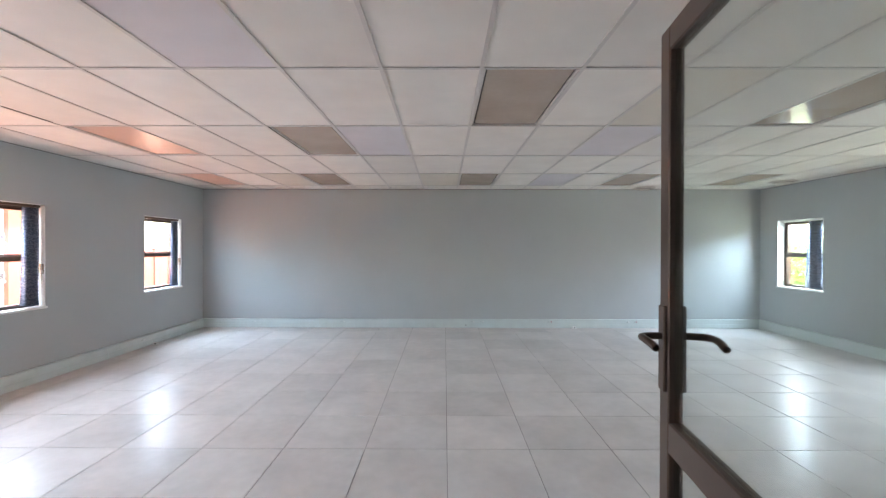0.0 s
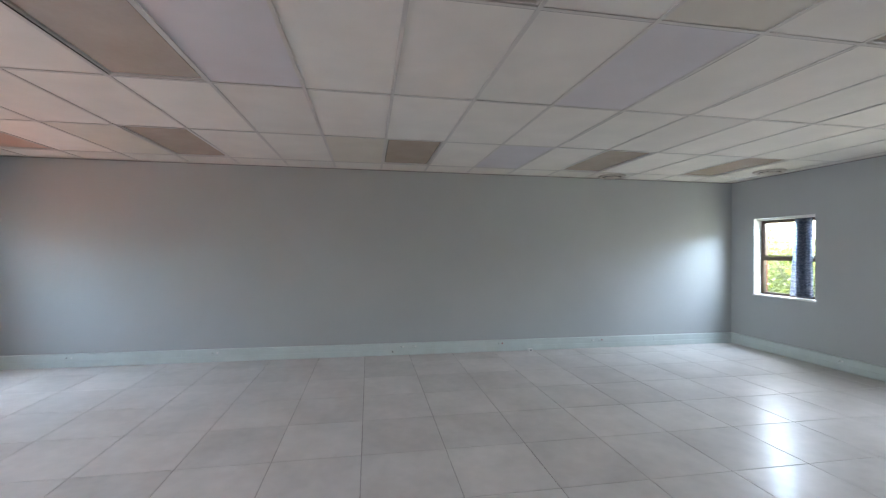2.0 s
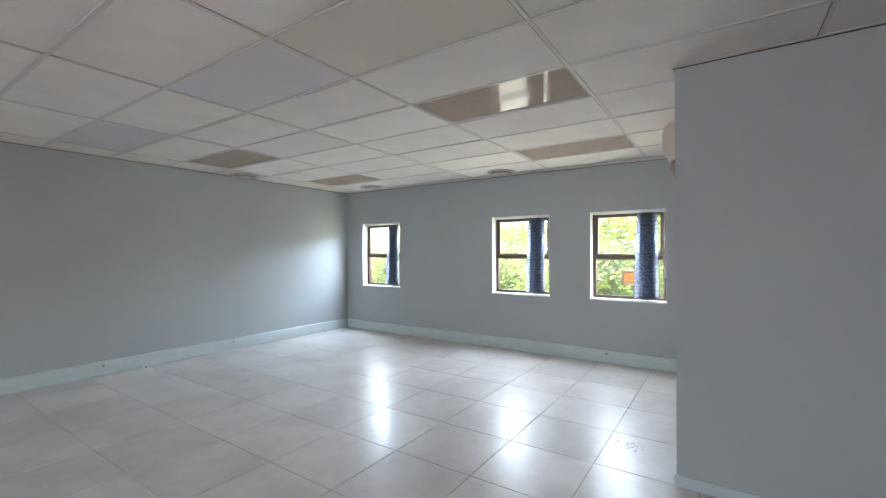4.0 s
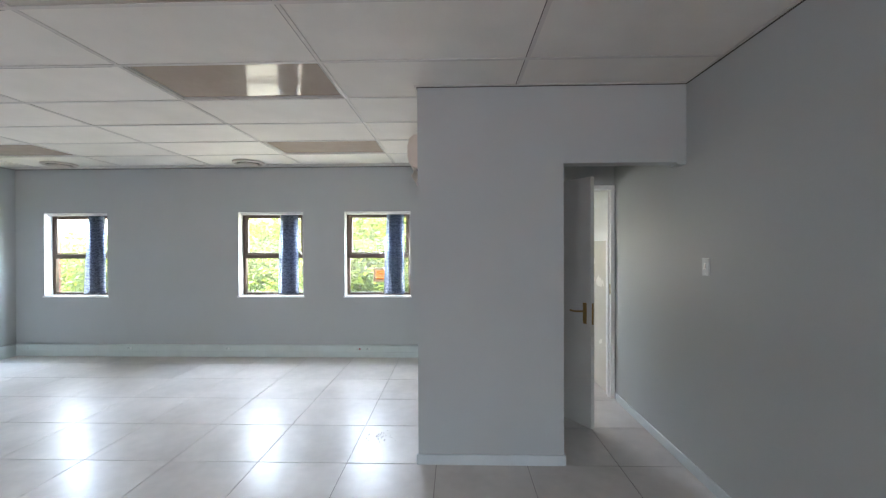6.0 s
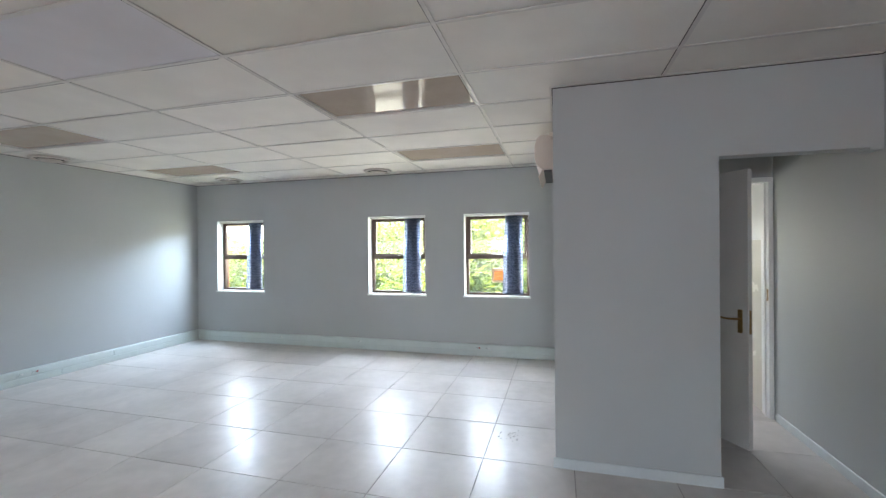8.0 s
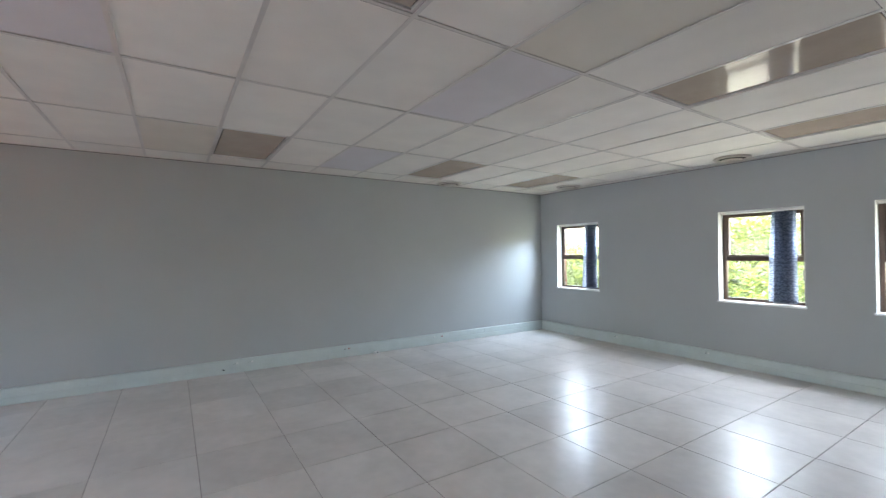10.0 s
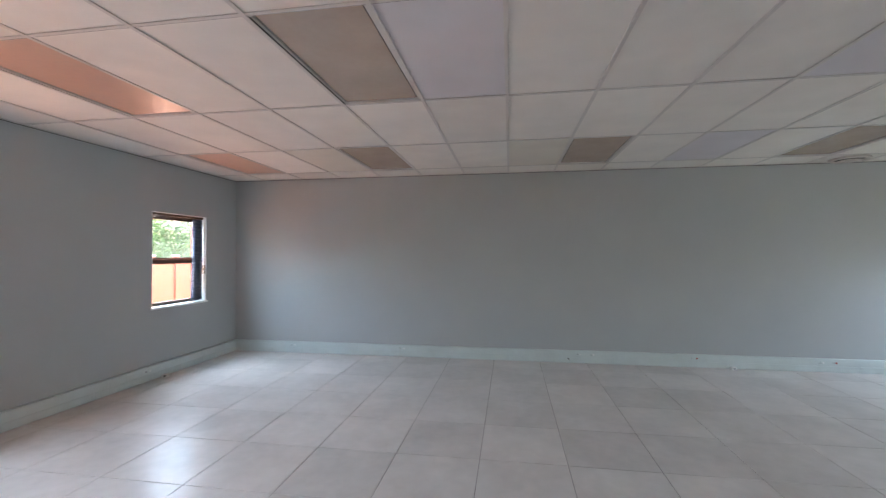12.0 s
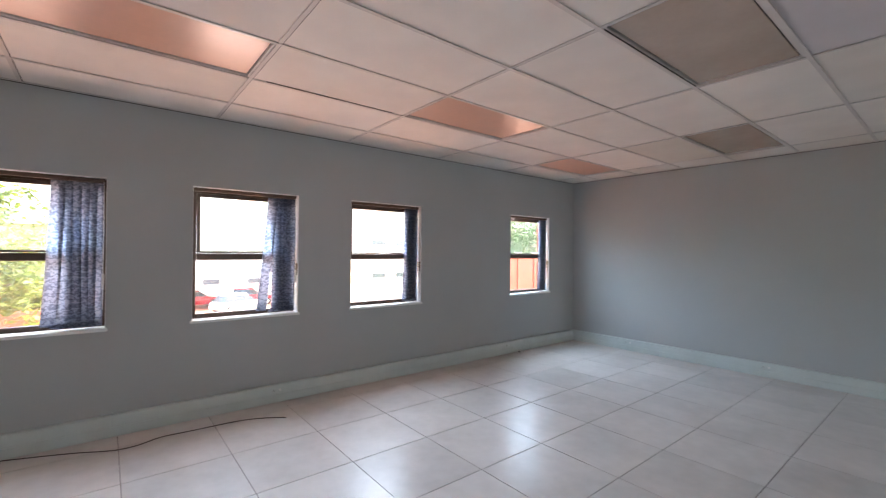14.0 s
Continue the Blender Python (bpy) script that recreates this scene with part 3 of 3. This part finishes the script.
part("leaf", boxes((0, -T, .008, L, 0, 2.02), bevel=.002), DOOR_PAINT, door)
for sgn, y in ((-1, -T), (1, 0)):
    y0, y1 = sorted((y, y + sgn * .006))
    plate = part("lock_plate", boxes((L - .078, y0, .84, L - .040, y1, 1.01), bevel=.002), BRASS, door, "aged brass lock plate")
    tube("lever", [(L - .059, y, 0.943), (L - .059, y + sgn * .05, 0.943), (L - .075, y + sgn * .055, 0.945), (L - .13, y + sgn * .05, 0.935), (L - .17, y + sgn * .05, 0.941)], .008, BRASS, plate)
part("lock_edge", boxes((L, -.03, .84, L + .002, -.01, 1.01)), BRASS, door)
fr = thing("door_frame", "white painted wooden door frame", "door frame", kind="structure")
part("jamb", boxes((4.05, S + .001, 0, 4.19, S + .038, 2.01), bevel=.003), WHITE, fr)
part("jamb", boxes((4.05, -3.898, 0, 4.19, -3.861, 2.01), bevel=.003), WHITE, fr)
part("head", boxes((4.05, S + .001, 2.01, 4.19, -3.861, 2.048), bevel=.003), WHITE, fr)
part("stop", boxes((4.10, S + .038, 0, 4.115, S + .05, 2.01), (4.10, -3.91, 0, 4.115, -3.898, 2.01)), WHITE, fr)
part("strike_plate", boxes((4.062, S + .038, 1.0, 4.085, S + .0395, 1.1)), BRASS, fr)
sw = thing("light_switch", "white plastic light switch with one rocker on the grey wall", "light switch", pose(2.577, S, 1.337))
part("plate", boxes((-.034, 0, -.054, .034, .008, .054), bevel=.003, seg=2), SKIRT, sw)
r = part("rocker", boxes((-.009, 0, -.018, .009, .006, .018), bevel=.002), PLASTIC, sw)
r.matrix_basis = pose(0, .008, .004, 6)
bm = bmesh.new()
for z in (-.040, .040):
    cyl(bm, .003, .003, .002, pose(0, .008, z, 90), 10)
part("screw", bm, STEEL, sw)


# ---- glazed entrance door, open into the room ----
gd = thing("door_entrance", "bronze aluminium glazed door standing open, with a lever handle", "door", pose(.178, -4.745, 0, 0, 0, 83.5), kind="structure")
L, T = .80, .032
part("stile", boxes((0, -T, .01, .06, 0, 1.958), bevel=.003), BRONZE, gd)
part("stile", boxes((L - .046, -T, .01, L, 0, 1.958), bevel=.003), BRONZE, gd)
part("top_rail", boxes((.0602, -T, 1.905, L - .0462, 0, 1.958), bevel=.003), BRONZE, gd)
part("middle_rail", boxes((.0602, -T, 1.035, L - .0462, 0, 1.102), bevel=.003), BRONZE, gd)
part("bottom_rail", boxes((.0602, -T, .01, L - .0462, 0, .10), bevel=.003), BRONZE, gd)
for z0, z1 in ((.1002, 1.0348), (1.1022, 1.9048)):
    g = part("pane", boxes((.0602, -T / 2 - .003, z0, L - .0462, -T / 2 + .003, z1)), DOOR_GLASS, gd)
    g.visible_shadow = False
for sgn, y in ((-1, -T), (1, 0)):
    y0, y1 = sorted((y, y + sgn * .008))
    plate = part("lock_plate", boxes((L - .042, y0, 1.165, L - .012, y1, 1.352), bevel=.002), BRONZE, gd)
    tube("lever", [(L - .027, y, 1.285), (L - .027, y + sgn * .045, 1.285), (L - .045, y + sgn * .06, 1.285), (L - .08, y + sgn * .055, 1.287), (L - .115, y + sgn * .05, 1.277)], .008, BRONZE, plate)
fr = thing("entrance_frame", "bronze aluminium entrance door frame", "door frame", kind="structure")
part("jamb", boxes((-.72, S - .10, 0, -.675, S - .04, 2.06)), BRONZE, fr)
part("jamb", boxes((.212, S - .10, 0, .24, S - .04, 2.06)), BRONZE, fr)
part("head", boxes((-.675, S - .10, 1.965, .212, S - .04, 2.06)), BRONZE, fr)


# ---- loose cable and crumbs on the floor ----
cable = thing("floor_cable", "thin dark brown cable lying loose on the floor tiles", "cable")
CABLE = [(-4.61, -3.66), (-4.53, -3.45), (-4.44, -3.23), (-4.33, -3.08), (-4.33, -2.92), (-4.42, -2.81), (-4.38, -2.60), (-4.39, -2.36), (-4.35, -2.11), (-4.21, -1.94)]
tube("lead", [(x, y, .005) for x, y in CABLE], .0034, mat("cable_sheath", (.05, .03, .025), .5), cable)
rn = random.Random(5)
bm = bmesh.new()
for k in range(26):
    x, y, s = 3.19 + rn.gauss(0, .05), -2.60 + rn.gauss(0, .04), rn.uniform(.003, .010)
    box(bm, x, y, .0005, x + s * rn.uniform(.5, 3), y + s, .0025)
tagged(part("floor_crumbs", bm, GROUT), "scattered dark crumbs and flakes on the floor tiles", "debris", kind="stuff")


# ---- outside ----
tagged(part("ground", boxes((-400, -400, GROUND - .3, 400, 400, GROUND)), GRASS), "lawn and open ground round the building", "ground", kind="structure")
tagged(part("pavement", boxes((-60, -26, GROUND, W - OUT - .3, 44, GROUND + .012)), PAVING), "red brick paved car park", "pavement", kind="structure")
tagged(part("backdrop", boxes((90, -120, GROUND, 94, 120, 1.0), (-130, -120, GROUND, -126, 120, 1.0)), mat("far_woods", (.10, .13, .09), .9, vary=.3, scale=.2, fine=1.5)), "distant wooded ridge", "backdrop", kind="structure")


def tree(x, y, height, spread, seed, leaves, leaf, material):
    rn = np.random.RandomState(seed)
    ob = thing("tree", "leafy green broadleaved tree with an uneven crown", "tree", pose(x, y, GROUND), group="trees round the building")
    bm = bmesh.new()
    cyl(bm, .16, .09, height * .55, pose(0, 0, height * .275), 10)
    centres = []
    for k in range(9):
        a, r = k * 2.4 + rn.uniform(-.3, .3), spread * rn.uniform(.35, .75)
        z = height * rn.uniform(.5, .9)
        tip = Vector((r * math.cos(a), r * math.sin(a), z))
        base = Vector((0, 0, height * rn.uniform(.3, .5)))
        d = tip - base
        q = d.to_track_quat('Z', 'Y').to_matrix().to_4x4()
        cyl(bm, .06, .02, d.length, Matrix.Translation((tip + base) / 2) @ q, 6)
        centres.append(tip)
    part("trunk", bm, BARK, ob, smooth=True)
    c = np.array([list(v) for v in centres] + [[0, 0, height * .85], [0, 0, height * .65]])
    pick = rn.randint(0, len(c), leaves // 6)
    twig = c[pick] + rn.normal(size=(len(pick), 3)) * np.array([spread * .26, spread * .26, height * .085])
    pts = np.repeat(twig, 6, axis=0) + rn.normal(size=(len(pick) * 6, 3)) * leaf * 1.1
    n = len(pts)
    u = rn.normal(size=(n, 3))
    u[:, 2] *= .5
    u /= np.linalg.norm(u, axis=1)[:, None]
    v = np.cross(u, rn.normal(size=(n, 3)))
    v /= np.linalg.norm(v, axis=1)[:, None] + 1e-6
    size = leaf * rn.uniform(.6, 1.3, (n, 1))
    quad = np.stack([pts - u * size, pts + v * size * .38, pts + u * size, pts - v * size * .38], 1).reshape(-1, 3)
    me = bpy.data.meshes.new("crown")
    me.from_pydata(quad.tolist(), [], np.arange(4 * n).reshape(-1, 4).tolist())
    me.materials.append(material)
    crown = new("crown", me)
    crown.parent = ob
    return ob


for k, (x, y, h, s) in enumerate(((13.5, 7.6, 5.0, 2.5), (16.5, 3.2, 6.3, 2.6), (13.0, -.2, 6.4, 2.4), (17.5, -1.6, 7.2, 3.0), (12.5, -3.4, 6.6, 2.5), (19, 6.5, 6.4, 3), (21, 11.5, 6.0, 3.2), (15.5, 12.5, 5.0, 2.8))):
    tree(x, y, h, s, 30 + k, 15000, .085, LEAF)
for k, (x, y, h, s) in enumerate(((-34, 29, 9.5, 3.6), (-35, 34, 10, 3.8), (-36, 39, 9.5, 3.8), (-18.5, -6.8, 7.3, 2.2), (-28, -11, 7.2, 2.8), (-27.5, -6.0, 4.4, 2.0))):
    tree(x, y, h, s, 60 + k, 8000, .13, LEAF if k > 2 else LEAF_DARK)


def house(label, x0, y0, x1, y1, h, wall_m, windows, stripe=None):
    ob = thing("building", label, "building", group="")
    part("wall", boxes((x0, y0, GROUND, x1, y1, GROUND + h)), wall_m, ob)
    part("roof", boxes((x0 - .4, y0 - .4, GROUND + h, x1 + .4, y1 + .4, GROUND + h + .25)), ROOFING, ob)
    for y, z, w, hh in windows:
        win = part("window", boxes((x1, y, GROUND + z, x1 + .05, y + w, GROUND + z + hh), (x1, y - .08, GROUND + z - .12, x1 + .12, y + w + .08, GROUND + z - .02)), RENDER_WHITE, ob)
        part("pane", boxes((x1 + .05, y + .06, GROUND + z + .06, x1 + .07, y + w - .06, GROUND + z + hh - .06)), FAR_GLASS, win)
    if stripe:
        for a, b, mm in stripe:
            part("pilaster", boxes((x1, a, GROUND, x1 + .25, b, GROUND + h - .02)), mm, ob)
    return ob


house("white plastered two-storey building with yellow and orange pilasters", -30, 6.8, -22, 16.5, 7.6,
      RENDER_WHITE, [(y, z, 1.0, .4) for y in (8.7, 10.3, 13.2, 14.8) for z in (3.2, 5.1)], [(6.9, 7.35, YELLOW), (11.9, 12.5, ORANGE), (15.8, 16.4, ORANGE)])
house("low orange brick building beyond the car park", -52, -26, -44, -4, 6.6, YELLOW, [(y, 1.4, 1.6, 1.1) for y in (-24, -20, -16, -12, -8)])
house("white plastered low building with a flat roof", -56, -2, -46, 16, 4.4, RENDER_WHITE, [(y, 1.4, 1.6, 1.1) for y in (0, 4, 8, 12)])


def garden_wall(x, y0, y1, h):
    ob = thing("boundary_wall", "orange face-brick boundary wall with square piers", "boundary wall")
    part("panel", boxes((x - .11, y0, GROUND, x + .11, y1, GROUND + h)), ORANGE, ob)
    y = y0
    while y < y1 + .1:
        p = part("pier", boxes((x - .2, y - .2, GROUND, x + .2, y + .2, GROUND + h + .2)), ORANGE, ob)
        part("cap", boxes((x - .25, y - .25, GROUND + h + .2, x + .25, y + .25, GROUND + h + .28), bevel=.02), RENDER_WHITE, p)
        y += 2.6


garden_wall(-30, 20, 41, 4.5)
garden_wall(-24.0, -14.6, -4.2, 2.3)


def car(x, y, yaw, paint, label):
    ob = thing("car", label, "car", pose(x, y, GROUND + .012, 0, 0, yaw), group="parked cars")
    bm = bmesh.new()
    secs = [(-2.05, .42, .72, .62), (-1.9, .3, .86, .78), (-.9, .25, .92, .84), (.9, .25, .90, .84), (1.75, .28, .80, .78), (2.05, .40, .66, .62)]
    rings = []
    for px, zb, zt, hw in secs:
        rings.append([bm.verts.new(c) for c in ((px, -hw, zb), (px, -hw - .02, (zb + zt) / 2), (px, -hw + .06, zt), (px, hw - .06, zt), (px, hw + .02, (zb + zt) / 2), (px, hw, zb))])
    for a, b in zip(rings, rings[1:]):
        for k in range(6):
            bm.faces.new((a[k], a[(k + 1) % 6], b[(k + 1) % 6], b[k]))
    bm.faces.new(rings[0])
    bm.faces.new(rings[-1])
    bmesh.ops.recalc_face_normals(bm, faces=bm.faces)
    part("body", bm, paint, ob)
    for nm, inset, zt, mm in (("cabin_glass", 0, 1.40, FAR_GLASS), ("roof", -.03, 1.45, paint)):
        bm = bmesh.new()
        zb = .88 if nm == "cabin_glass" else 1.36
        lo = [(-1.75, -.74), (.95, -.74), (.95, .74), (-1.75, .74)] if nm == "cabin_glass" else [(-1.45, -.62), (.28, -.62), (.28, .62), (-1.45, .62)]
        hi = [(-1.35, -.6), (.2, -.6), (.2, .6), (-1.35, .6)]
        va = [bm.verts.new((*p, zb)) for p in lo]
        vb = [bm.verts.new((*p, zt)) for p in hi]
        bm.faces.new(va)
        bm.faces.new(vb)
        for k in range(4):
            bm.faces.new((va[k], va[(k + 1) % 4], vb[(k + 1) % 4], vb[k]))
        bmesh.ops.recalc_face_normals(bm, faces=bm.faces)
        part(nm, bm, mm, ob)
    for px in (-1.3, 1.3):
        for py in (-.76, .76):
            bm = bmesh.new()
            cyl(bm, .31, .31, .2, pose(px, py, .31, 90), 20)
            w = part("wheel", bm, RUBBER, ob)
            bm = bmesh.new()
            cyl(bm, .19, .19, .21, pose(px, py, .31, 90), 16)
            part("rim", bm, STEEL, w)
    for py in (-.6, .6):
        part("headlight", boxes((1.98, py - .14, .58, 2.06, py + .14, .68), bevel=.02), STEEL, ob)
    return ob


car(-36.0, 5.0, 112, CAR_WHITE, "white parked hatchback on the brick paving")
car(-41, 2.6, 100, CAR_RED, "red parked car under the carport")
car(-40.5, 6.9, 82, CAR_RED, "red parked car under the carport")
car(-39, -.6, 100, CAR_SILVER, "silver parked car beside the carport posts")
port = thing("carport", "white steel carport with slim posts over the parked cars", "carport")
part("roof", boxes((-43, -2.6, GROUND + 2.5, -37.5, 9.4, GROUND + 2.6)), STEEL, port)
for x in (-42.5, -37.9):
    for y in (-2.2, 1.3, 4.9, 8.9):
        part("post", boxes((x - .06, y - .06, GROUND + .012, x + .06, y + .06, GROUND + 2.5)), STEEL, port)

# ---- floor tiles ----
floor = tagged(part("floor", boxes((W - .0, -7.06, -.3, E, N, -.004)), GROUT), "pale polished porcelain tile floor with thin dark joints", "floor", kind="structure")
TX, TY = .60, .61
tile_me = mesh_of("tile", boxes((-TX / 2 + .0024, -TY / 2 + .0024, -.012, TX / 2 - .0024, TY / 2 - .0024, 0), bevel=.0012), TILE)
edge_bm = bmesh.new()
for i in range(-9, 9):
    for j in range(-12, 5):
        x, y = .40 + TX * (i + .5), TY * (j + .5)
        if y < S - .2 and abs(x) > 1.9:
            continue
        x0, x1, y0, y1 = max(x - TX / 2 + .0024, W), min(x + TX / 2 - .0024, E), max(y - TY / 2 + .0024, -7.06), min(y + TY / 2 - .0024, N)
        if x1 - x0 < .02 or y1 - y0 < .02:
            continue
        if x1 - x0 > TX - .01 and y1 - y0 > TY - .01:
            t = new("tile", tile_me)
            t.location = (x, y, 0)
        else:
            t = new("tile", mesh_of("tile", boxes((x0, y0, -.012, x1, y1, 0), bevel=.0012), TILE))
        t.parent = floor
